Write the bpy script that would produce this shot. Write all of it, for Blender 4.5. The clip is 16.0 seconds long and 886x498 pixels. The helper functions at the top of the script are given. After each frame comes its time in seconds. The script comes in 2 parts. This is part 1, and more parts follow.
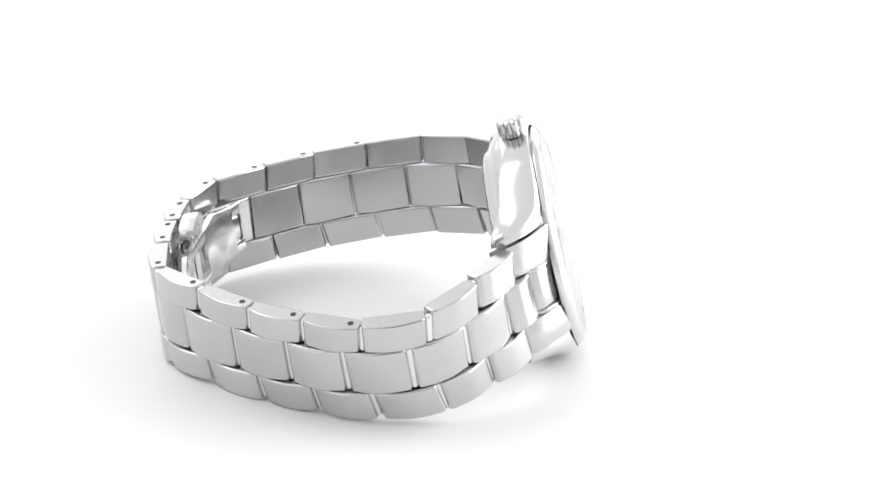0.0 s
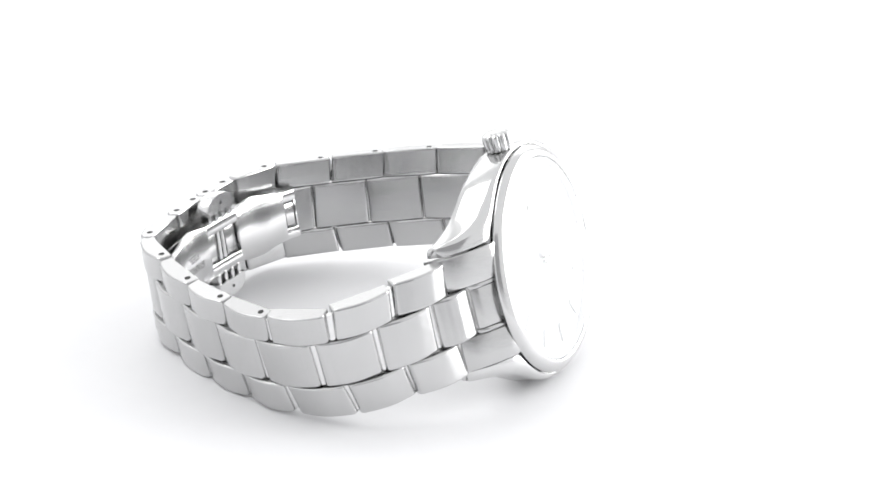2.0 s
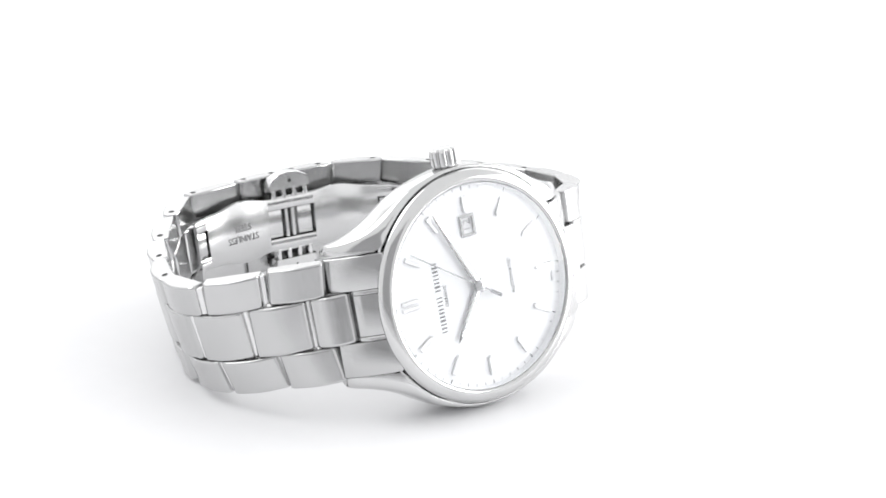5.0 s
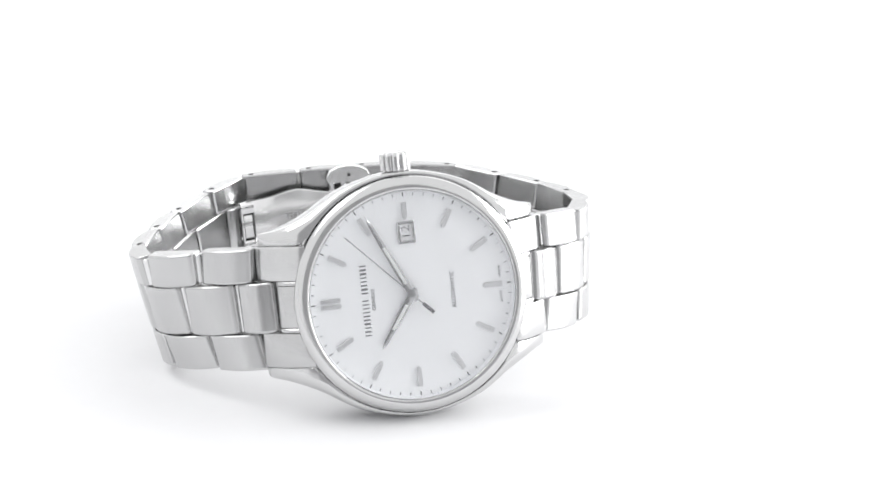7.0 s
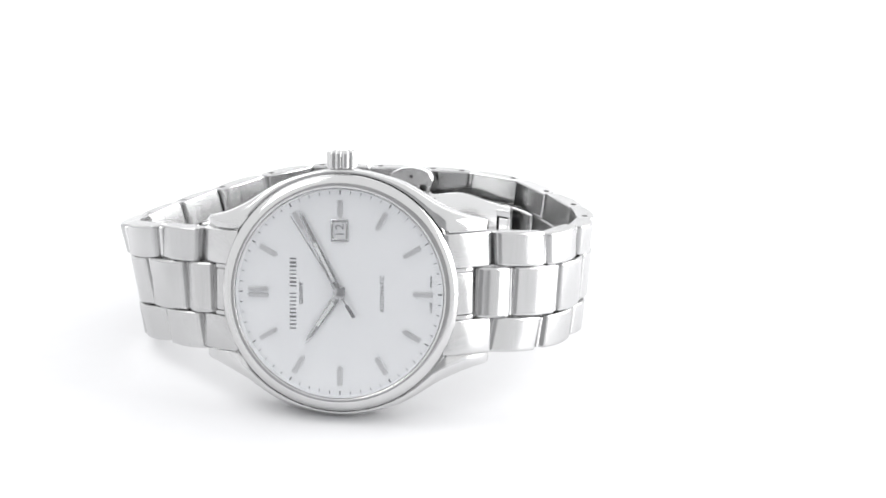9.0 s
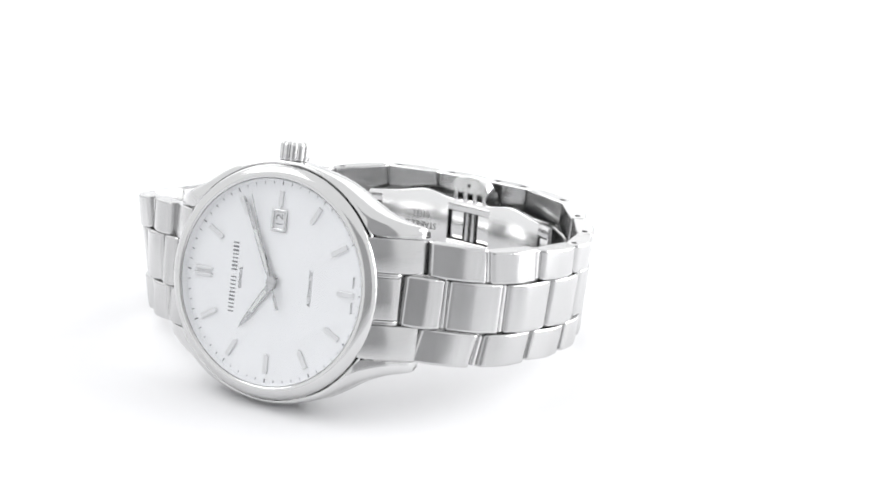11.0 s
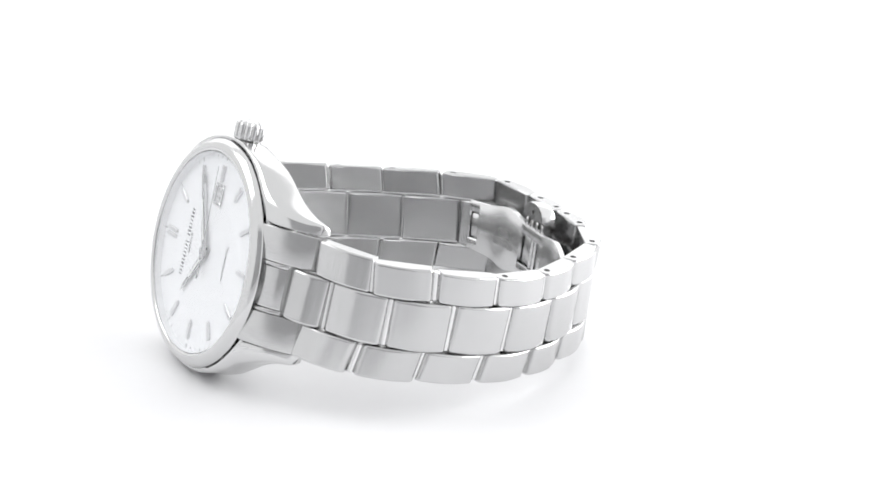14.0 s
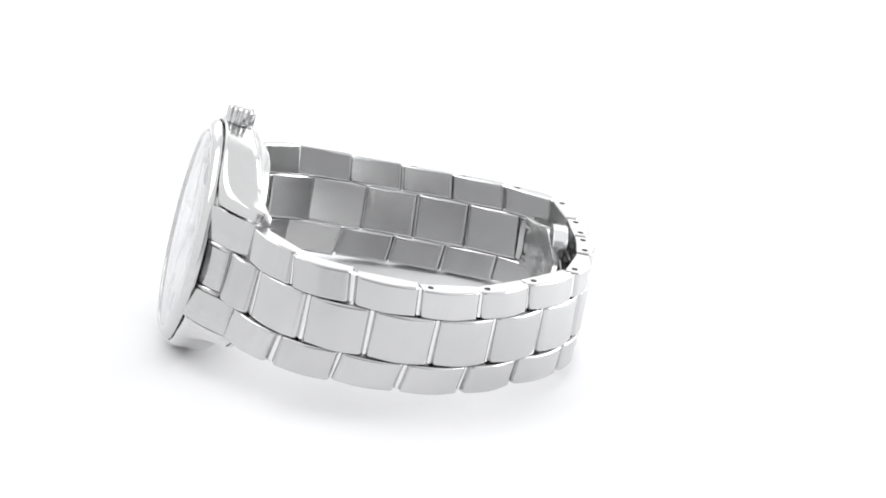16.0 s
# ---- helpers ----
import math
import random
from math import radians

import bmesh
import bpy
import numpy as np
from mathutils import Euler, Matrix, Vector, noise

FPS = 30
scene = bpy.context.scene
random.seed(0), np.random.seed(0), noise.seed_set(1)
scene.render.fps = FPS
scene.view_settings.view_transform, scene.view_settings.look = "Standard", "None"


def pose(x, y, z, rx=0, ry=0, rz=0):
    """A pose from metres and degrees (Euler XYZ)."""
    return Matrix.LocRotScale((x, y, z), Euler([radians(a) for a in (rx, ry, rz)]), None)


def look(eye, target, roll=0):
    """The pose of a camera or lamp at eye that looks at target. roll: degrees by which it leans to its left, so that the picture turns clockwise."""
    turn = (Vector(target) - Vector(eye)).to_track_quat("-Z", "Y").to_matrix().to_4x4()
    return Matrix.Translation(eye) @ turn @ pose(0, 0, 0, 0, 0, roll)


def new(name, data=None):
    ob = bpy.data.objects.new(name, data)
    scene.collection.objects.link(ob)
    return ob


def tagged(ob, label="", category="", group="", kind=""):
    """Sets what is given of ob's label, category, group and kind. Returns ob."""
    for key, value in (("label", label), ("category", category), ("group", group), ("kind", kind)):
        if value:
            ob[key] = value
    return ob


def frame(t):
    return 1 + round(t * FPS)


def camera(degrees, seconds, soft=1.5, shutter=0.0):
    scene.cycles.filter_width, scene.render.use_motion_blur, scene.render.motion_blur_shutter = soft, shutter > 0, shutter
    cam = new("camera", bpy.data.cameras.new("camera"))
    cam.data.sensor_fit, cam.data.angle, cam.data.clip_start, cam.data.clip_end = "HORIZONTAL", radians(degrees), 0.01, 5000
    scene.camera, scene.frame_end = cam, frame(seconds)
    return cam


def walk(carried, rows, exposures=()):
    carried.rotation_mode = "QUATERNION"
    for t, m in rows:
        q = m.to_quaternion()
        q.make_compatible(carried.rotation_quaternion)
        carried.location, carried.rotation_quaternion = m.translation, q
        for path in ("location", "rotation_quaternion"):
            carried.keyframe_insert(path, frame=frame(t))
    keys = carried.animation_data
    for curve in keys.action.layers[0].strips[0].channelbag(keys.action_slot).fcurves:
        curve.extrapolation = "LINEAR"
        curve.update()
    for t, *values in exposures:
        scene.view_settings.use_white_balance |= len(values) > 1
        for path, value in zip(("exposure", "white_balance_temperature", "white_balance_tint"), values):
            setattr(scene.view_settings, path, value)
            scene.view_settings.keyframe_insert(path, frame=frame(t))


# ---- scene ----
# A steel wristwatch on its side on a slowly turning white table, seen by a camera that stands still.
MM = 0.001
DURATION = 16.0

# ---- camera ----
cam = camera(18.48, DURATION, soft=1.6)
EYE = Vector((0.0, -0.4387, 0.18525))


def camera_pose(pan, pitch, roll):
    """Camera pose from a pan to its right, a pitch downwards and a roll, in degrees."""
    a, b, c = radians(pan), radians(pitch), radians(roll)
    right = Vector((math.cos(a), -math.sin(a), 0))
    ahead = Vector((math.sin(a), math.cos(a), 0))
    up = math.sin(b) * ahead + math.cos(b) * Vector((0, 0, 1))
    ahead = math.cos(b) * ahead - math.sin(b) * Vector((0, 0, 1))
    r = math.cos(c) * right - math.sin(c) * up
    u = math.sin(c) * right + math.cos(c) * up
    m = Matrix((r, u, -ahead)).transposed().to_4x4()
    return Matrix.Translation(EYE) @ m


STAND = camera_pose(1.5514, 21.0485, -1.7877)
walk(cam, [(0.0, STAND), (DURATION, STAND)], [(0.0, 0.0), (DURATION, 0.0)])

# ---- light ----
world = bpy.data.worlds.new("studio")
world.use_nodes = True
world.node_tree.nodes["Background"].inputs[0].default_value = (0.985, 0.99, 1.0, 1)
world.node_tree.nodes["Background"].inputs[1].default_value = 1.08
scene.world = world


def softbox(name, eye, target, width, height, power):
    data = bpy.data.lights.new(name, "AREA")
    data.shape, data.size, data.size_y, data.energy = "RECTANGLE", width, height, power
    ob = new(name, data)
    ob.matrix_world = look(eye, target)
    return ob


softbox("softbox_key", (0.72, 0.20, 0.27), (0, 0, 0.24), 0.9, 0.52, 7.6)
softbox("softbox_side", (-0.85, 0.25, 1.15), (0, 0, 0.02), 1.0, 0.8, 6.6)
softbox("softbox_back", (0.0, 1.6, 0.75), (0, 0, 0.02), 2.2, 1.1, 5.0)


# ---- materials ----
def material(name, base, rough, metal=0.0, fine=0.0, scale=900.0, stretch=(1, 1, 1), wear=0.05, spread=0.06, random_tone=0.0):
    """Principled surface with roughness that varies at two scales and a fine relief."""
    m = bpy.data.materials.new(name)
    m.use_nodes = True
    n, l = m.node_tree.nodes, m.node_tree.links
    p = n["Principled BSDF"]
    p.inputs["Metallic"].default_value = metal
    co = n.new("ShaderNodeTexCoord")
    mp = n.new("ShaderNodeMapping")
    mp.inputs["Scale"].default_value = stretch
    l.new(co.outputs["Object"], mp.inputs["Vector"])
    grain = n.new("ShaderNodeTexNoise")
    grain.inputs["Scale"].default_value, grain.inputs["Detail"].default_value = scale, 4
    l.new(mp.outputs[0], grain.inputs["Vector"])
    broad = n.new("ShaderNodeTexNoise")
    broad.inputs["Scale"].default_value = 130.0
    l.new(co.outputs["Object"], broad.inputs["Vector"])
    mix = n.new("ShaderNodeMath")
    mix.operation = "ADD"
    l.new(grain.outputs["Fac"], mix.inputs[0])
    l.new(broad.outputs["Fac"], mix.inputs[1])
    rr = n.new("ShaderNodeMapRange")
    rr.inputs["From Min"].default_value, rr.inputs["From Max"].default_value = 0.6, 1.4
    rr.inputs["To Min"].default_value, rr.inputs["To Max"].default_value = max(0.0, rough - spread), rough + spread
    l.new(mix.outputs[0], rr.inputs["Value"])
    l.new(rr.outputs[0], p.inputs["Roughness"])
    tone = n.new("ShaderNodeMapRange")
    tone.inputs["From Min"].default_value, tone.inputs["From Max"].default_value = 0.6, 1.4
    tone.inputs["To Min"].default_value, tone.inputs["To Max"].default_value = 1 - wear, 1 + wear
    l.new(mix.outputs[0], tone.inputs["Value"])
    last = tone.outputs[0]
    if random_tone:
        info = n.new("ShaderNodeObjectInfo")
        rt = n.new("ShaderNodeMapRange")
        rt.inputs["To Min"].default_value, rt.inputs["To Max"].default_value = 1 - random_tone, 1 + random_tone
        l.new(info.outputs["Random"], rt.inputs["Value"])
        mul = n.new("ShaderNodeMath")
        mul.operation = "MULTIPLY"
        l.new(last, mul.inputs[0])
        l.new(rt.outputs[0], mul.inputs[1])
        last = mul.outputs[0]
    col = n.new("ShaderNodeVectorMath")
    col.operation = "SCALE"
    col.inputs[0].default_value = base
    l.new(last, col.inputs["Scale"])
    l.new(col.outputs[0], p.inputs["Base Color"])
    if fine:
        bump = n.new("ShaderNodeBump")
        bump.inputs["Strength"].default_value, bump.inputs["Distance"].default_value = fine, 0.00004
        l.new(grain.outputs["Fac"], bump.inputs["Height"])
        l.new(bump.outputs[0], p.inputs["Normal"])
    return m


STEEL = (0.56, 0.56, 0.561)
BRUSHED = material("brushed_steel", STEEL, 0.21, 1.0, 0.12, 1100.0, (2.5, 1, 0.06), 0.045, 0.05, 0.05)
CLASP_STEEL = material("clasp_steel", (0.76, 0.76, 0.76), 0.21, 1.0, 0.0, 900.0, (1, 1, 1), 0.006, 0.012)
POLISHED = material("polished_steel", (0.63, 0.63, 0.63), 0.15, 1.0, 0.0, 500.0, (1, 1, 1), 0.02, 0.03)
# polished steel made lighter: the gaps' bright glints are put into its colour
HINGE = material("lit_hinge_steel", (0.78, 0.78, 0.78), 0.2, 1.0, 0.0, 500.0, (1, 1, 1), 0.02, 0.03)
# polished steel made darker: the hands' dark reflections are put into its colour
HANDS = material("polished_pointers", (0.5, 0.5, 0.505), 0.13, 1.0, 0.0, 500.0, (1, 1, 1), 0.02, 0.03)
# for flat discs in place of pin holes, whose shade is this dark colour
HOLE = material("pin_shadow", (0.05, 0.05, 0.05), 0.6, 0.5)
DIAL = material("silvered_dial", (0.93, 0.935, 0.945), 0.36, 0.05, 0.05, 1200.0, (1, 1, 1), 0.015, 0.05)
STAMP = material("stamped_grey", (0.36, 0.36, 0.36), 0.5, 0.6)
INDEX = material("satin_index", (0.74, 0.74, 0.745), 0.38, 1.0, 0.0, 900.0, (1, 1, 1), 0.02, 0.03)
PRINT_SOFT = material("pale_grey_print", (0.2, 0.2, 0.21), 0.5)
PRINT = material("grey_print", (0.10, 0.10, 0.11), 0.5)
DATE_WHITE = material("date_disc", (0.82, 0.82, 0.83), 0.5)
LUME = material("lume_fill", (0.80, 0.81, 0.80), 0.6)
ACRYLIC = material("white_acrylic", (0.73, 0.73, 0.74), 0.16, 0.0, 0.0, 60.0, (1, 1, 1), 0.01, 0.02)
# grey of the added, unseen panel that the steel mirrors
PANEL_GREY = material("grey_panel_paint", (0.47, 0.47, 0.475), 0.7, 0.0, 0.0, 40.0, (1, 1, 1), 0.06, 0.05)
PAPER = material("white_table", (0.80, 0.80, 0.81), 0.6, 0.0, 0.0, 300.0, (1, 1, 1), 0.01, 0.05)
GLASS = bpy.data.materials.new("sapphire_glass")
GLASS.use_nodes = True


def thin_glass(m):
    """Clear glass with an anti-reflex coat: lets light straight through and mirrors a little of it."""
    n, l = m.node_tree.nodes, m.node_tree.links
    n.remove(n["Principled BSDF"])
    clear, gloss, mix, edge = n.new("ShaderNodeBsdfTransparent"), n.new("ShaderNodeBsdfGlossy"), n.new("ShaderNodeMixShader"), n.new("ShaderNodeLayerWeight")
    steep, base = n.new("ShaderNodeMath"), n.new("ShaderNodeMath")
    clear.inputs["Color"].default_value = (0.985, 0.987, 0.99, 1)
    gloss.inputs["Roughness"].default_value = 0.0
    edge.inputs["Blend"].default_value = 0.5
    steep.operation, base.operation = "POWER", "MULTIPLY_ADD"
    steep.inputs[1].default_value = 4.5
    base.inputs[1].default_value, base.inputs[2].default_value = 0.8, 0.05
    l.new(edge.outputs["Facing"], steep.inputs[0])
    l.new(steep.outputs[0], base.inputs[0])
    l.new(base.outputs[0], mix.inputs[0])
    l.new(clear.outputs[0], mix.inputs[1])
    l.new(gloss.outputs[0], mix.inputs[2])
    l.new(mix.outputs[0], n["Material Output"].inputs["Surface"])


thin_glass(GLASS)


# ---- building ----
def finish(bm, smooth=35):
    """Normals outward; smooth shading with sharp edges where the faces turn by more than smooth degrees."""
    bmesh.ops.recalc_face_normals(bm, faces=bm.faces)
    limit = radians(smooth)
    for f in bm.faces:
        n = f.normal
        f.smooth = f.calc_area() < 12e-6 or max(abs(n.x), abs(n.y), abs(n.z)) < 0.9992
    for e in bm.edges:
        if len(e.link_faces) == 2 and e.calc_face_angle(0) > limit:
            e.smooth = False


def part(name, bm, mat, parent, label="", m=None, smooth=35):
    """Links a bmesh as one mesh object under a thing or a part."""
    finish(bm, smooth)
    data = bpy.data.meshes.new(name)
    bm.to_mesh(data)
    bm.free()
    data.materials.append(mat)
    return shared(name, data, parent, label, m)


def shared(name, data, parent, label="", m=None):
    """Another part on mesh data that is there already."""
    ob = new(name, data)
    ob.parent = parent
    if m is not None:
        ob.matrix_basis = m
    if label:
        ob["label"] = label
    return ob


def ring_stack(bm, rings, close=True):
    """Skins a stack of closed rings of equal size; caps the ends."""
    rows = [[bm.verts.new(v) for v in r] for r in rings]
    k = len(rows[0])
    for a, b in zip(rows, rows[1:]):
        for i in range(k):
            bm.faces.new((a[i], a[(i + 1) % k], b[(i + 1) % k], b[i]))
    if close:
        bm.faces.new(rows[0])
        bm.faces.new(rows[-1][::-1])
    return bm


def lathe(profile, steps=96, closed=False, wave=None):
    """Turns (radius, y) points about the y axis. A closed profile makes a ring, an open one is capped."""
    bm = bmesh.new()
    rows = []
    for i in range(steps):
        a = 2 * math.pi * i / steps
        w = wave(a) if wave else 0.0
        rows.append([bm.verts.new(((r + (w if r > 1.2 * MM else 0)) * math.cos(a), y, (r + (w if r > 1.2 * MM else 0)) * math.sin(a))) for r, y in profile])
    k = len(profile)
    for i in range(steps):
        a, b = rows[i], rows[(i + 1) % steps]
        for j in range(k if closed else k - 1):
            bm.faces.new((a[j], a[(j + 1) % k], b[(j + 1) % k], b[j]))
    if not closed:
        for j in (0, k - 1):
            bm.faces.new([r[j] for r in rows])
    return bm


def mm(points):
    return [(a * MM, b * MM) for a, b in points]


def block(size, bevel, centre=(0, 0, 0), turn=0.0, bm=None):
    """A box of a size in mm with bevelled edges, centred, turned about y in degrees."""
    bm = bm or bmesh.new()
    hx, hy, hz = (s / 2 for s in size)
    b = bevel
    rings = []
    for y, o in ((-hy, b), (-hy + b, 0), (hy - b, 0), (hy, b)):
        x, z, c = hx - o, hz - o, b
        ring = [(-x + c, -z), (x - c, -z), (x, -z + c), (x, z - c), (x - c, z), (-x + c, z), (-x, z - c), (-x, -z + c)]
        t = radians(turn)
        rings.append([((p * math.cos(t) + q * math.sin(t) + centre[0]) * MM, (y + centre[1]) * MM,
                       (-p * math.sin(t) + q * math.cos(t) + centre[2]) * MM) for p, q in ring])
    return ring_stack(bm, rings)


# ---- ground ----
def make_ground():
    bm = bmesh.new()
    radii = [0.0, 0.05, 0.1, 0.2, 0.4, 0.8, 2, 6, 20, 60]
    rows = [[bm.verts.new((0, 0, -0.003))]]
    for r in radii[1:]:
        rows.append([bm.verts.new((r * math.cos(2 * math.pi * i / 64), r * math.sin(2 * math.pi * i / 64), -0.003)) for i in range(64)])
    for i in range(64):
        bm.faces.new((rows[0][0], rows[1][i], rows[1][(i + 1) % 64]))
        for a, b in zip(rows[1:], rows[2:]):
            bm.faces.new((a[i], b[i], b[(i + 1) % 64], a[(i + 1) % 64]))
    data = bpy.data.meshes.new("ground")
    bm.to_mesh(data)
    bm.free()
    data.materials.append(ACRYLIC)
    tagged(new("ground", data), "seamless satin white acrylic studio table top", "table top", kind="structure")


make_ground()


def make_reflection_panel():
    """An unseen grey panel, added behind the camera to darken what the steel mirrors."""
    bm = bmesh.new()
    block((2800, 120, 2400), 4, (0, -2300, 1200), 0, bm)
    data = bpy.data.meshes.new("reflection_panel")
    finish(bm)
    bm.to_mesh(data)
    bm.free()
    data.materials.append(PANEL_GREY)
    tagged(new("reflection_panel", data), "unseen plain grey panel added to darken reflections in the steel", "wall", kind="structure")


make_reflection_panel()

# ---- the turntable ----
def make_turntable():
    """A thin round white plate with a softened rim, on which the watch stands; it sits on the table."""
    table = tagged(new("turntable"), "thin round matt white turntable plate under the wristwatch", "turntable")

    def ring(rows):
        bm = bmesh.new()
        loops = [[(r * math.cos(2 * math.pi * i / 128), r * math.sin(2 * math.pi * i / 128), z) for i in range(128)] for r, z in rows]
        return ring_stack(bm, loops)

    part("disc", ring([(0.0952, 0.0), (0.06, 0.0), (0.0004, 0.0)][::-1] + [(0.0952, -0.003)]), PAPER, table, "", None, 50)
    part("rim", ring([(0.0953, -0.0001), (0.0958, -0.0002), (0.096, -0.0006), (0.096, -0.003)]), PAPER, table, "", None, 50)
    return table


turntable = make_turntable()

# ---- the watch ----
watch = tagged(new("wristwatch"), "steel wristwatch with silvered dial on its side on white table", "wristwatch")

# The case's own axes: x towards six o'clock, y to the back, z towards the crown.
CASE = Matrix.Translation((-0.001885, -0.031182, 0.020207)) @ Matrix((
    (0.99797, -0.02637, 0.05801), (0.04070, 0.96424, -0.26188), (-0.04903, 0.26370, 0.96336))).transposed().to_4x4()



def make_case():
    # middle of the case, a turned body
    bm = lathe(mm([(2.0, 0.8), (17.4, 0.8), (17.4, 0.42), (18.8, 0.42), (18.9, 1.4), (19.42, 1.4), (19.48, 0.5), (19.56, 0.46), (19.7, 0.56), (19.85, 0.95), (19.92, 1.8), (19.95, 3.2), (19.8, 4.8), (19.2, 6.2), (18.1, 7.4), (16.8, 8.2), (16.5, 8.8), (15.9, 9.3), (2.0, 9.4)]), 128)
    for v in bm.verts:
        if abs(v.co.z) < 10.05 * MM and abs(v.co.x) > 17.2 * MM:
            v.co.x = math.copysign(17.2 * MM, v.co.x)
    part("case", bm, POLISHED, watch, "polished round steel case", CASE, 40)
    # four lugs that run out of its flank
    for sx in (-1, 1):
        for sz in (-1, 1):
            rings = []
            for x, zo, yt, yb, c in ((0.0, 19.98, 0.47, 6.0, 0.5), (2.2, 19.88, 0.46, 6.0, 0.5), (4.5, 19.5, 0.44, 6.0, 0.5), (6.6, 18.95, 0.4, 6.2, 0.6), (8.5, 18.4, 0.34, 6.4, 0.7),
                                     (10.4, 17.65, 0.28, 6.6, 0.8), (12, 16.75, 0.22, 6.8, 0.9), (13.6, 15.75, 0.2, 7.0, 1.0), (15, 14.85, 0.28, 7.2, 1.0), (16.5, 14.0, 0.55, 7.5, 0.95),
                                     (18, 13.3, 1.2, 7.9, 0.9), (19.4, 12.75, 2.2, 8.3, 0.85), (20.6, 12.35, 3.3, 8.7, 0.8), (21.6, 12.1, 4.5, 9.0, 0.7), (22.4, 11.95, 5.6, 9.2, 0.55),
                                     (22.9, 11.75, 6.5, 9.2, 0.4), (23.15, 11.5, 7.2, 9.0, 0.3)):
                zi = max(10.12, math.sqrt(max(0.0, 19.46 ** 2 - x * x)))
                c = min(c, (zo - zi) / 2.3)
                loop = [(yt, zi), (yt - 0.05 * c, zo - 2.1 * c), (yt + 0.15 * c, zo - 1.3 * c), (yt + 0.55 * c, zo - 0.6 * c), (yt + 1.2 * c, zo - 0.15 * c), (yt + 2.0 * c, zo),
                        (yb - 1.6, zo - 0.03), (yb - 0.8, zo - 0.2), (yb - 0.25, zo - 0.55), (yb, min(zi, zo - 1.0)), (yt + 1.5, min(zi, zo - 1.0)), (yt + 1.4, zi)]
                rings.append([(sx * x * MM, y * MM, sz * z * MM) for y, z in loop])
            part("lug", ring_stack(bmesh.new(), rings), POLISHED, watch, "polished steel lug", CASE, 40)
    part("bezel", lathe(mm([(16.98, -1.0), (17.08, -1.3), (17.3, -1.45), (17.7, -1.46), (18.2, -1.28), (18.65, -0.98), (19.0, -0.6), (19.22, -0.22), (19.28, 0.05), (19.2, 0.17), (18.75, 0.19), (18.75, 0.41), (16.98, 0.41)]), 128, True), POLISHED, watch, "polished rounded steel bezel", CASE, 50)
    part("rehaut", lathe(mm([(16.7, 0.05), (16.96, 0.05), (16.96, -1.15), (16.9, -1.15)]), 128, True), DIAL, watch, "silvered inner ring round the dial", CASE)
    dial = part("dial", lathe(mm([(16.9, 0.0), (16.9, 0.35), (0.2, 0.35), (0.2, 0.0)]), 96, True), DIAL, watch, "silvered white dial with applied steel indices", CASE)
    glass = part("crystal", lathe(mm([(16.95, -1.2), (16.95, -1.32), (16.8, -1.4), (9, -1.48), (0.05, -1.5)]), 96), GLASS, watch, "clear domed watch crystal", CASE, 30)
    glass.visible_shadow = False
    return dial


dial = make_case()
IDENT = Matrix.Identity(4)


def hour_direction(h):
    """Unit vector on the dial towards an hour: twelve lies at -x, three at +z."""
    a = radians(h * 30)
    return -math.cos(a), math.sin(a)


def index_mesh(length, wide, along, centre):
    """A baton with a bevelled top and a pointed inner end."""
    rings = []
    for y, o in ((0.0, 0.0), (-0.28, 0.0), (-0.4, 0.1)):
        a, b = length / 2 - o * 0.7, wide / 2 - o
        rings.append([((centre[0] + p * along[0] - q * along[1]) * MM, y * MM, (centre[1] + p * along[1] + q * along[0]) * MM)
                      for p, q in ((-a, 0), (-a + 0.38, b), (a, b), (a, -b), (-a + 0.38, -b))])
    return ring_stack(bmesh.new(), rings)


def make_dial_details():
    for h in range(1, 13):
        ux, uz = hour_direction(h)
        r0, r1 = (12.2, 15.0) if h == 3 else (11.6, 15.05) if h == 12 else (11.8, 15.1)
        for off in ((-0.52, 0.52) if h == 12 else (0.0,)):
            cx, cz = (r0 + r1) / 2 * ux - off * uz, (r0 + r1) / 2 * uz + off * ux
            part("hour_index", index_mesh(r1 - r0, 0.68 if h == 12 else 0.86, (ux, uz), (cx, cz)), INDEX, dial, "polished applied hour index", IDENT)
    bm = bmesh.new()
    for k in range(60):
        ux, uz = hour_direction(k / 5)
        r0, r1, w = (15.98, 16.62, 0.2) if k % 5 == 0 else (16.08, 16.52, 0.13)
        block((r1 - r0, 0.03, w), 0.01, ((r0 + r1) / 2 * ux, -0.02, (r0 + r1) / 2 * uz), math.degrees(math.atan2(-uz, ux)), bm)
    part("minute_track", bm, PRINT, dial, "fine printed minute track", IDENT)
    # date window at three o'clock
    bm = bmesh.new()
    for x, z, sx, sz in ((0, 11.7, 2.9, 0.5), (0, 8.58, 2.9, 0.5), (-1.2, 10.14, 0.5, 2.64), (1.2, 10.14, 0.5, 2.64)):
        block((sx, 0.35, sz), 0.1, (x, -0.17, z), 0, bm)
    part("date_frame", bm, POLISHED, dial, "polished steel date window frame", IDENT)
    part("date_disc", block((1.96, 0.04, 2.66), 0.01, (0, -0.03, 10.14)), DATE_WHITE, dial, "white date disc", IDENT)


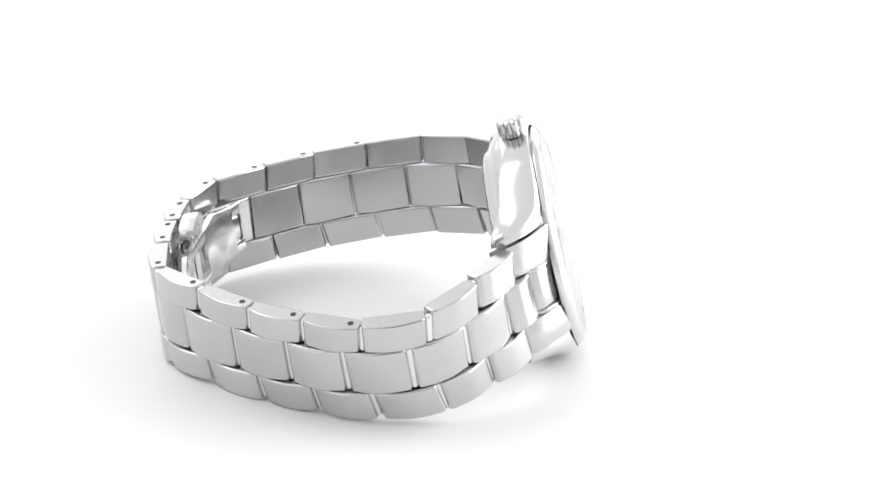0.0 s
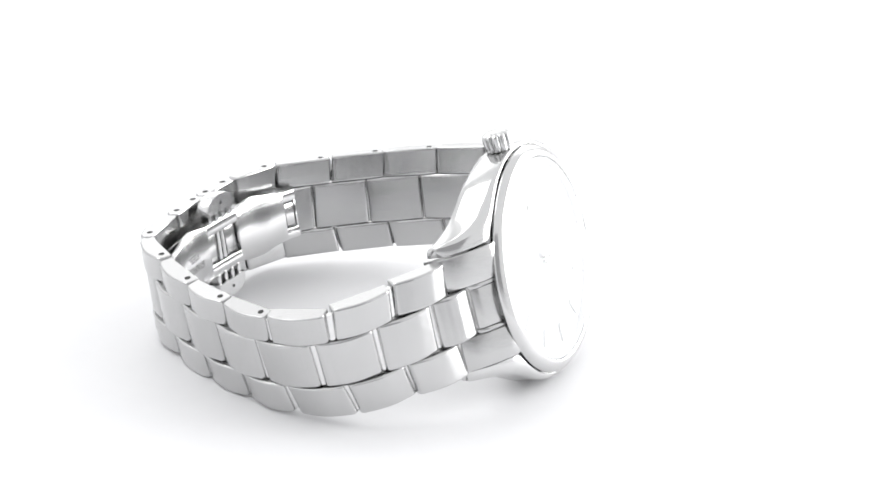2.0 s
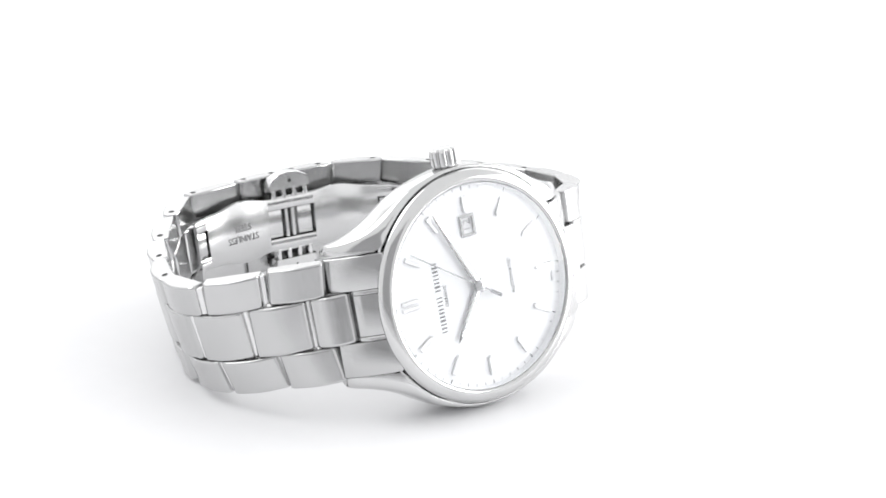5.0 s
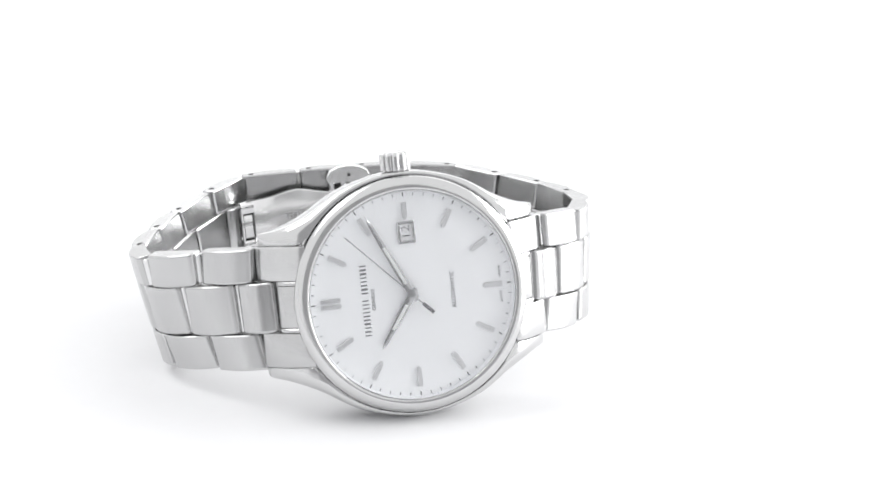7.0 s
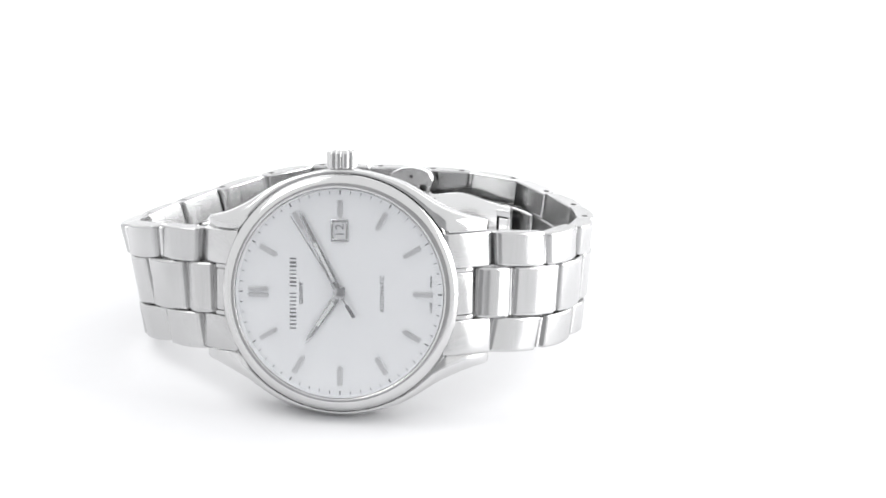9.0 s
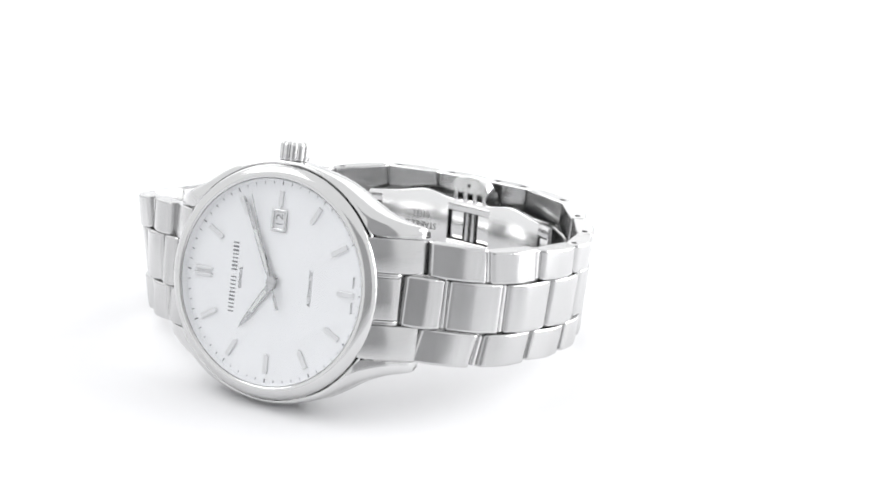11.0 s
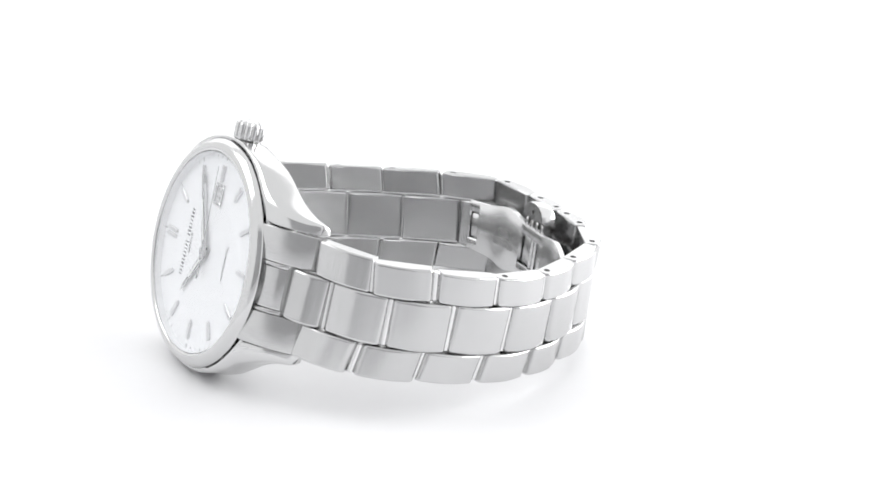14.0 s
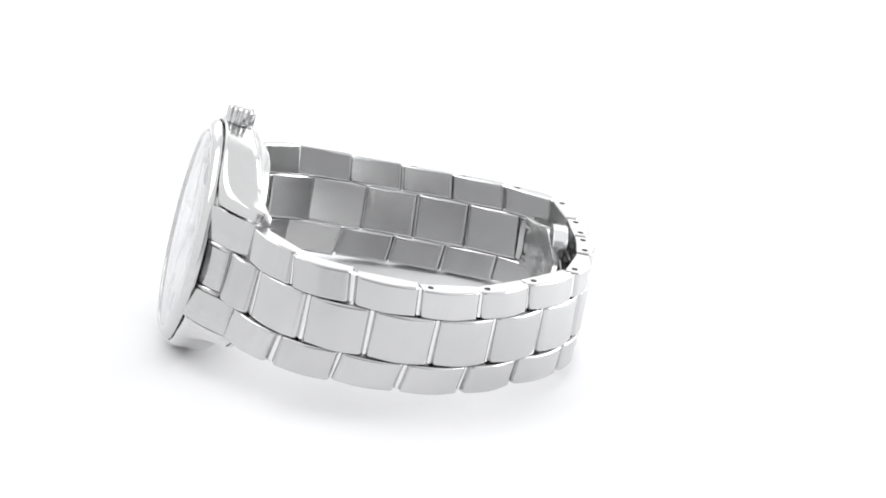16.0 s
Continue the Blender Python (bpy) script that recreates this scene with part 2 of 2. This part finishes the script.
def letters(text, size, width, mat, parent, m, label=""):
    """Flat letters of a width in mm under a part."""
    curve = bpy.data.curves.new("lettering", "FONT")
    curve.body, curve.size, curve.align_x, curve.align_y = text, size * MM, "CENTER", "CENTER"
    curve.extrude = 0.01 * MM
    probe = new("lettering", curve)
    bpy.context.view_layer.update()
    got = probe.dimensions.x
    data = bpy.data.meshes.new_from_object(probe.evaluated_get(bpy.context.evaluated_depsgraph_get()))
    bpy.data.objects.remove(probe)
    data.materials.clear()
    data.materials.append(mat)
    for v in data.vertices:
        v.co.x *= width * MM / got
    return shared("lettering", data, parent, label, m)


def lettering(text, x, z, size, width, mat, label=""):
    """Letters on the dial; they read from nine towards three o'clock with their heads to twelve."""
    m = Matrix(((0, -1, 0, x * MM), (0, 0, -1, -0.04 * MM), (1, 0, 0, z * MM), (0, 0, 0, 1)))
    return letters(text, size, width, mat, dial, m, label)


def make_print():
    lettering("12", 0.0, 10.14, 1.9, 1.75, PRINT, "black date number 12")
    lettering("AUTOMATIC", 6.9, 0.0, 0.95, 6.0, PRINT, "small grey lettering")
    lettering("GENEVE", -6.35, -0.12, 0.85, 3.55, PRINT, "small grey lettering")
    lettering("SWISS", 14.85, -2.1, 0.55, 1.8, PRINT, "tiny grey lettering")
    lettering("MADE", 14.85, 2.1, 0.55, 1.8, PRINT, "tiny grey lettering")
    # the maker's name, as plain upright bars of its height and length
    z = -6.05
    bm = bmesh.new()
    rng = random.Random(4)
    for word in (10, 8):
        for _ in range(word):
            block((1.05, 0.03, rng.choice((0.2, 0.26, 0.34))), 0.01, (-7.7, -0.03, z + 0.2), 0, bm)
            z += 0.63
        z += 0.6
    part("maker_mark", bm, PRINT_SOFT, dial, "row of plain grey bars", IDENT)


make_dial_details()
make_print()


def hand_mesh(length, wide, tail, y, pointed=0.3, ridge=0.08):
    """A faceted hand along +x with a raised middle ridge."""
    bm = bmesh.new()
    outline = [(-tail, wide * 0.5), (0.0, wide), (length * 0.25, wide * 1.05), (length - 1.2, wide * 0.55), (length, pointed * 0.1)]
    top, lo, hi, base_lo, base_hi = [], [], [], [], []
    for x, w in outline:
        top.append(bm.verts.new((x * MM, (y - ridge) * MM, 0)))
        lo.append(bm.verts.new((x * MM, y * MM, -w / 2 * MM)))
        hi.append(bm.verts.new((x * MM, y * MM, w / 2 * MM)))
        base_lo.append(bm.verts.new((x * MM, (y + 0.12) * MM, -w / 2 * MM)))
        base_hi.append(bm.verts.new((x * MM, (y + 0.12) * MM, w / 2 * MM)))
    k = len(outline)
    for i in range(k - 1):
        j = i + 1
        for a, b in ((top, lo), (hi, top), (lo, base_lo), (base_hi, hi), (base_lo, base_hi)):
            bm.faces.new((a[i], a[j], b[j], b[i]))
    for i in (0, k - 1):
        bm.faces.new((top[i], hi[i], base_hi[i], base_lo[i], lo[i]))
    return bm


def dial_turn(angle):
    """Turn of a hand on the dial: degrees clockwise from twelve."""
    return Matrix.Rotation(radians(180 + angle), 4, "Y")


def make_hands():
    hour = part("hour_hand", hand_mesh(10.0, 1.15, 1.2, -0.48), HANDS, dial, "faceted polished hour pointer", dial_turn(304.5), 10)
    part("lume_strip", block((4.6, 0.06, 0.5), 0.02, (4.2, -0.57, 0)), LUME, hour, "pale luminous strip", IDENT)
    minute = part("minute_hand", hand_mesh(14.9, 1.1, 1.2, -0.72), HANDS, dial, "faceted polished minute pointer", dial_turn(63.5), 10)
    part("lume_strip", block((7.0, 0.06, 0.48), 0.02, (5.6, -0.81, 0)), LUME, minute, "pale luminous strip", IDENT)
    bm = bmesh.new()
    block((19.1, 0.09, 0.16), 0.03, (5.2, -0.98, 0), 0, bm)
    block((2.4, 0.12, 0.6), 0.04, (-3.4, -0.98, 0), 0, bm)
    second = part("second_hand", bm, HANDS, dial, "thin polished seconds pointer with a counterweight", dial_turn(3.6), 20)
    part("hand_boss", lathe(mm([(0.95, -0.4), (0.95, -1.02), (0.7, -1.1), (0.3, -1.14)]), 24), HANDS, dial, "polished centre boss", IDENT)
    return second


second_hand = make_hands()


def make_crown():
    wave = lambda a: 0.42 * MM * (abs(math.cos(a * 5.5)) ** 0.5 - 0.85)
    prof = mm([(1.15, -1.4), (1.15, 0.0), (1.15, 0.35), (2.2, 0.45), (2.42, 0.65), (2.45, 0.8), (2.45, 2.95), (2.3, 3.25), (1.9, 3.52), (1.15, 3.7), (0.2, 3.76)])
    m = CASE @ Matrix.Translation((-0.15 * MM, 2.9 * MM, 19.5 * MM)) @ Matrix.Rotation(radians(90), 4, "X")
    part("crown", lathe(prof, 144, False, wave), POLISHED, watch, "fluted polished winding crown", m, 25)


make_crown()

# ---- bracelet ----
# Middle line of the band in plan (mm), from the twelve o'clock end round the clasp to the six o'clock end.
PLAN = [(-25.3, -23.6), (-32.7, -17.4), (-39.1, -9.9), (-38.5, 0.6), (-34.4, 10.0), (-29.5, 18.9), (-22.7, 27.4), (-15.3, 34.7), (-4.8, 35.0),
        (4.7, 34.3), (13.8, 32.8), (22.8, 28.7), (28.8, 20.0), (33.7, 11.1), (35.6, 0.9), (34.3, -9.5), (30.0, -18.6), (22.0, -24.7)]
# Height of the band's middle over the table at those joints, and how much of the case's lean it keeps.
HEIGHT = [16.8, 14.8, 12.2, 10.2, 9.7, 9.4, 9.6, 9.4, 9.8, 10.2, 10.6, 11.0, 11.8, 12.7, 14.3, 16.4, 17.9, 19.6]
LEAN = [0.94, 0.78, 0.64, 0.6, 0.56, 0.52, 0.52, 0.53, 0.55, 0.57, 0.58, 0.63, 0.68, 0.69, 0.63, 0.62, 0.75, 0.93]
TWIST = [-0.03, -0.14, -0.23, -0.25, -0.21, -0.18, -0.09, -0.05, -0.01, -0.0, 0.0, 0.01, 0.03, 0.08, 0.09, 0.06, 0.04, -0.0]
HALF_WIDTH = [9.9, 9.8, 9.6, 9.31, 9.02, 8.93, 8.83, 8.83, 8.83, 8.83, 8.83, 8.93, 9.02, 9.12, 9.22, 9.41, 9.8, 9.9]
CASE_UP = CASE.to_3x3() @ Vector((0, 0, 1))


def band(u):
    """Place on the band's middle line, its width axis and half width, at joint number u (fractions between)."""
    n = len(PLAN)
    if u < 0 or u > n - 1:
        end, over = (0, -u) if u < 0 else (n - 1, u - n + 1)
        place, up, half = band(end)
        inner = CASE @ (Vector((20.9 if end else -20.9, 4.8, 0)) * MM)
        return place.lerp(inner, min(1.0, over / 0.32)), up.lerp(CASE_UP, min(1.0, over / 0.32)), half
    i = max(0, min(n - 2, int(math.floor(u))))
    f = u - i

    def cr(vals):
        p1, p2 = vals[i], vals[i + 1]
        p0 = vals[i - 1] if i > 0 else 2 * p1 - p2
        p3 = vals[i + 2] if i + 2 < n else 2 * p2 - p1
        return 0.5 * (2 * p1 + (p2 - p0) * f + (2 * p0 - 5 * p1 + 4 * p2 - p3) * f * f + (3 * p1 - p0 - 3 * p2 + p3) * f ** 3)

    place = Vector((cr([p[0] for p in PLAN]), cr([p[1] for p in PLAN]), cr(HEIGHT))) * MM
    lean = cr(LEAN)
    up = (Vector((cr(TWIST), 0, 1 - lean)) + CASE_UP * lean).normalized()
    return place, up, cr(HALF_WIDTH)


def link_pose(u0, u1):
    """Pose of a link between two joints: x along the band, y outwards, z over its width; and its length in mm."""
    a, ua, wa = band(u0)
    b, ub, wb = band(u1)
    x = (b - a).normalized()
    z = (ua + ub)
    z = (z - x * z.dot(x)).normalized()
    y = z.cross(x)
    mid = (a + b) / 2
    m = Matrix((x, y, z)).transposed().to_4x4()
    return Matrix.Translation(mid) @ m, (b - a).length / MM, (wa + wb) / 2


def link_mesh(length, thick, z0, z1, crown=0.65, edge=0.26, round_=1.0, skew=0.0):
    """A link: a bowed outer face (+y), round outer corners, flat inner face, softened rims."""
    h, t = length / 2, thick / 2

    def loop(o):
        pts = []
        for k in range(5):
            a = math.pi * (1.0 + 0.5 * k / 4)
            pts.append((-h + round_ + math.cos(a) * (round_ - o), -t + round_ + math.sin(a) * (round_ - o)))
        for k in range(1, 6):
            f = k / 6
            pts.append((-h + round_ + f * (length - 2 * round_), -t - crown * math.sin(math.pi * f) + o))
        for k in range(5):
            a = math.pi * (1.5 + 0.5 * k / 4)
            pts.append((h - round_ + math.cos(a) * (round_ - o), -t + round_ + math.sin(a) * (round_ - o)))
        pts += [(h - o, t - 0.5), (h - 0.14, t - 0.18), (h - 0.45, t - o), (-h + 0.45, t - o), (-h + 0.14, t - 0.18), (-h + o, t - 0.5)]
        return pts

    rings = []
    for z, o in ((z0, edge), (z0 + edge * 0.35, edge * 0.35), (z0 + edge, 0), (z0 + edge + 0.15, 0), (z1 - edge - 0.15, 0), (z1 - edge, 0), (z1 - edge * 0.35, edge * 0.35), (z1, edge)):
        rings.append([((x + skew * (abs(z) - SEAM)) * MM, -y * MM, z * MM) for x, y in loop(o)])
    return ring_stack(bmesh.new(), rings)


SEAM = 4.2
THICK = 2.8


def slant(u, side):
    """The outer links' joints run slightly towards the case at their rims."""
    lean = 0.10 if side > 0 else 0.17
    return lean * max(-1.0, min(1.0, (u - 8.5) / 2.0))


HOLED = {3: (-1,), 4: (-1,), 5: (-1,), 6: (-1,), 7: (-1,), 8: (-1, 1), 9: (-1, 1), 10: (1,), 11: (1,), 12: (1,), 13: (1,)}


def hinge_pose(u):
    place, up, _ = band(u)
    ahead = band(u + 0.02)[0] - band(u - 0.02)[0]
    ahead = (ahead - up * ahead.dot(up)).normalized()
    return Matrix.Translation(place) @ Matrix((ahead, up.cross(ahead), up)).transposed().to_4x4()


def hinge_mesh(u, z0, z1, skew=0.0):
    """The round knuckle that shows in the gap between two links."""
    rings = [[((r * math.cos(k * math.pi / 6) + skew * (abs(z) - SEAM)) * MM, r * math.sin(k * math.pi / 6) * MM, z * MM) for k in range(12)]
             for r, z in ((0.5, z0), (0.65, z0 + 0.15), (0.65, z1 - 0.15), (0.5, z1))]
    return ring_stack(bmesh.new(), rings)


def make_bracelet():
    n = len(PLAN)
    for i in range(n - 1):
        m, length, link_half = link_pose(i, i + 1)
        for side in (1, -1):
            half = link_half
            half += 0.35 if side < 0 and i < 6 else 0.0
            z0, z1 = sorted((side * (SEAM + 0.06), side * half))
            link = part("outer_link", link_mesh(length - 0.42, THICK, z0, z1, skew=slant(i + 0.5, side)), BRUSHED, watch, "", m)
            if i:
                h0, h1 = sorted((side * (SEAM + 0.2), side * (half - 0.35)))
                part("hinge_bar", hinge_mesh(i, h0, h1, slant(i, side)), HINGE, watch, "", hinge_pose(i))
            for end in HOLED.get(i, ()):
                hx = end * (length / 2 - 1.9) + slant(i + 0.5, side) * (half - SEAM)
                bm = lathe(mm([(0.52, 0), (0.52, 0.03), (0.35, 0.03), (0.1, 0.03)]), 16)
                hm = Matrix.Translation((hx * MM, 0, side * half * MM)) @ Matrix.Rotation(radians(90 * side), 4, "X")
                part("pin_hole", bm, HOLE, link, "flat dark disc coloured as the shade in a pin hole", hm)
    # the middle row is set off towards the clasp from both ends
    cut = [-0.32] + [i + 0.34 for i in range(0, 9)] + [9.0] + [i - 0.34 for i in range(9, n)][1:] + [n - 1 + 0.32]
    for a, b in zip(cut, cut[1:]):
        m, length, half = link_pose(a, b)
        if a > -0.3:
            part("hinge_bar", hinge_mesh(a, -SEAM + 0.2, SEAM - 0.2), HINGE, watch, "", hinge_pose(a))
        part("middle_link", link_mesh(length - 0.46, THICK, -SEAM + 0.05, SEAM - 0.05, 0.65, 0.36), BRUSHED, watch, "", m)


make_bracelet()


def make_end_links():
    for sx in (-1, 1):
        for z0, z1, x1, name in ((4.25, 9.82, 23.75, "end_link"), (-9.82, -4.25, 23.75, "end_link"), (-3.45, 3.45, 21.2, "end_link_centre"), (3.48, 4.2, 21.3, "end_link_rail"), (-4.2, -3.48, 21.3, "end_link_rail")):
            rings = []
            for k in range(13):
                f = k / 12
                x = 16.8 + (x1 - 16.8) * f
                y = -0.2 + 6.4 * (max(0.0, x - 16.9) / 6.9) ** 1.45 + {"end_link": 0.0, "end_link_centre": 0.45, "end_link_rail": 0.15}[name]
                y += 0.45 * max(0.0, (f - 0.93) / 0.07)
                d, e = 3.0, 0.2 if name == "end_link_rail" else 0.3
                rings.append([(sx * x * MM, yy * MM, zz * MM) for yy, zz in ((y + e, z0), (y + 0.09, z0 + 0.09), (y, z0 + e), (y, z1 - e), (y + 0.09, z1 - 0.09), (y + e, z1), (y + d, z1), (y + d, z0))])
            part(name, ring_stack(bmesh.new(), rings), BRUSHED, watch, "brushed steel end link between the lugs", CASE, 30)


make_end_links()


# Plan of the folding clasp's plate inside the band (mm), and how far it runs.
CLASP = [(-16.8, 30.1), (-10.2, 31.2), (-3.6, 31.2), (3.2, 30.4), (9.8, 29.1), (16.2, 27.1), (22.0, 24.3)]


def clasp_frame(u):
    """Pose on the clasp plate at u from 0 to 1: x along, y towards the links, z over its width."""
    n = len(CLASP) - 1
    i = min(n - 1, int(u * n))
    f = u * n - i

    def cr(v):
        p0, p1, p2, p3 = v[max(0, i - 1)], v[i], v[i + 1], v[min(n, i + 2)]
        return (0.5 * (2 * p1 + (p2 - p0) * f + (2 * p0 - 5 * p1 + 4 * p2 - p3) * f * f + (3 * p1 - p0 - 3 * p2 + p3) * f ** 3),
                0.5 * ((p2 - p0) + 2 * (2 * p0 - 5 * p1 + 4 * p2 - p3) * f + 3 * (3 * p1 - p0 - 3 * p2 + p3) * f * f))

    (x, dx), (y, dy) = cr([p[0] for p in CLASP]), cr([p[1] for p in CLASP])
    _, up, _ = band(6.6 + 4.9 * u)
    t = Vector((dx, dy, 0)).normalized()
    t = (t - up * t.dot(up)).normalized()
    m = Matrix((t, up.cross(t), up)).transposed().to_4x4()
    z = 10.1 + 1.6 * u
    return Matrix.Translation(Vector((x, y, z)) * MM) @ m


def clasp_strip(u0, u1, low, high, thick, steps, back=0.0):
    """A bent strip of the plate between two stations; low and high give its rims in mm at each station."""
    rings = []
    for k in range(steps + 1):
        u = u0 + (u1 - u0) * k / steps
        m, a, b = clasp_frame(u), low(u), high(u)
        rings.append([m @ Vector((0, (y + back) * MM, z * MM)) for y, z in ((-thick / 2 + 0.12, a), (-thick / 2, a + 0.15), (-thick / 2, b - 0.15), (-thick / 2 + 0.12, b), (thick / 2, b), (thick / 2, a))])
    return ring_stack(bmesh.new(), rings)


def plate_half(u):
    """Half width of the plate: narrow ends, a fuller waist."""
    return 4.6 + 1.1 * math.exp(-((u - 0.27) / 0.1) ** 2) + 1.0 * math.exp(-((u - 0.74) / 0.1) ** 2) + 0.2 * math.exp(-((u - 0.51) / 0.08) ** 2)


def make_clasp():
    clasp = part("clasp_plate", clasp_strip(0.072, 0.395, lambda u: -plate_half(u), plate_half, 0.9, 16), CLASP_STEEL, watch, "polished folding clasp plate inside the bracelet", None, 40)
    part("clasp_plate", clasp_strip(0.62, 0.918, lambda u: -plate_half(u), plate_half, 0.9, 16), CLASP_STEEL, watch, "polished folding clasp plate inside the bracelet", None, 40)
    for lo, hi in ((lambda u: -plate_half(u), lambda u: -2.75), (lambda u: 2.75, plate_half)):
        part("clasp_rail", clasp_strip(0.395, 0.62, lo, hi, 0.9, 8), CLASP_STEEL, clasp, "", None, 40)
    # what shows in the window: two leaves and two round bars
    for a, b in ((0.405, 0.466), (0.545, 0.61)):
        part("clasp_leaf", clasp_strip(a, b, lambda u: -2.55, lambda u: 2.55, 0.5, 4, 0.6), CLASP_STEEL, clasp, "", None, 40)
    for u in (0.488, 0.52):
        m = clasp_frame(u) @ Matrix.Translation((0, 0.35 * MM, 0)) @ Matrix.Rotation(radians(90), 4, "X")
        part("clasp_bar", lathe(mm([(0.3, -2.7), (0.45, -2.6), (0.45, 2.6), (0.3, 2.7)]), 16), CLASP_STEEL, clasp, "", m, 40)
    part("clasp_backing", clasp_strip(0.385, 0.63, lambda u: -3.5, lambda u: 3.5, 0.3, 6, 1.2), BRUSHED, clasp, "", None)
    # end lips with their slots
    for a, b, slot in ((0.0, 0.072, 0.012), (1.0, 0.918, 0.985)):
        for lo, hi in ((-4.5, -2.5), (2.5, 4.5)):
            part("clasp_lip", clasp_strip(min(a, b), max(a, b), lambda u, lo=lo: lo, lambda u, hi=hi: hi, 0.9, 6), CLASP_STEEL, clasp, "", None, 40)
        part("clasp_lip", clasp_strip(min(a, slot), max(a, slot), lambda u: -2.5, lambda u: 2.5, 0.8, 4, 0.05), CLASP_STEEL, clasp, "", None, 40)
        part("clasp_tongue", clasp_strip(min(slot, b) + 0.009, max(slot, b) - 0.009, lambda u: -2.1, lambda u: 2.1, 0.6, 4, 0.15), CLASP_STEEL, clasp, "", None, 40)
    # push buttons over and under the plate, with ribbed springs between
    for side in (1, -1):
        m = clasp_frame(0.506)
        rings = []
        for y, o in ((-1.0, 0.35), (-0.7, 0.0), (1.2, 0.0), (1.5, 0.3)):
            ring = []
            for x, z in ((-4.1, 6.4), (4.1, 6.4), (4.1, 7.6), (3.4, 8.6), (1.9, 9.35), (0, 9.6), (-1.9, 9.35), (-3.4, 8.6), (-4.1, 7.6)):
                ring.append(m @ Vector(((x * (1 - o * 0.12)) * MM, y * MM, side * ((z - 7.8) * (1 - o * 0.2) + 7.8) * MM)))
            rings.append(ring)
        button = part("push_button", ring_stack(bmesh.new(), rings), CLASP_STEEL, watch, "polished clasp push button", None, 40)
        for k in range(4):
            part("button_rib", block((0.85, 1.8, 1.9), 0.15, (-3.1 + 2.07 * k, 0.3, side * 5.6)), CLASP_STEEL, button, "", m)
        bm = block((7.4, 0.5, 0.9), 0.12, (0, -0.1, side * 4.6))
        part("button_ledge", bm, CLASP_STEEL, button, "", m)
        dot = lathe(mm([(0.32, 0.0), (0.32, 0.05), (0.05, 0.05)]), 12)
        part("pin_hole", dot, HOLE, button, "flat dark disc coloured as the shade in a pin hole", m @ Matrix.Translation((0, -1.03 * MM, side * 7.9 * MM)))
    # the steel grade, stamped upside down on one leaf
    for text, z, wide in (("STAINLESS", -1.0, 6.4), ("STEEL", 1.0, 3.7)):
        u = 0.255
        m = clasp_frame(u) @ Matrix(((-1, 0, 0, 0), (0, 0, -1, -0.62 * MM), (0, -1, 0, z * MM), (0, 0, 0, 1)))
        letters(text, 1.75, wide, STAMP, clasp, m)


make_clasp()


def motions():
    walk(turntable, [(k * 0.5, pose(0, 0, 0, 0, 0, -10.692 * (k * 0.5 - 8.4))) for k in range(int(DURATION * 2) + 1)])
    walk(watch, [(k * 0.5, pose(0, 0, 0, 0, 0, -10.692 * (k * 0.5 - 8.4))) for k in range(int(DURATION * 2) + 1)])
    walk(second_hand, [(k * 0.5, dial_turn(3.6 + 6.0 * k * 0.5)) for k in range(int(DURATION * 2) + 1)])


motions()
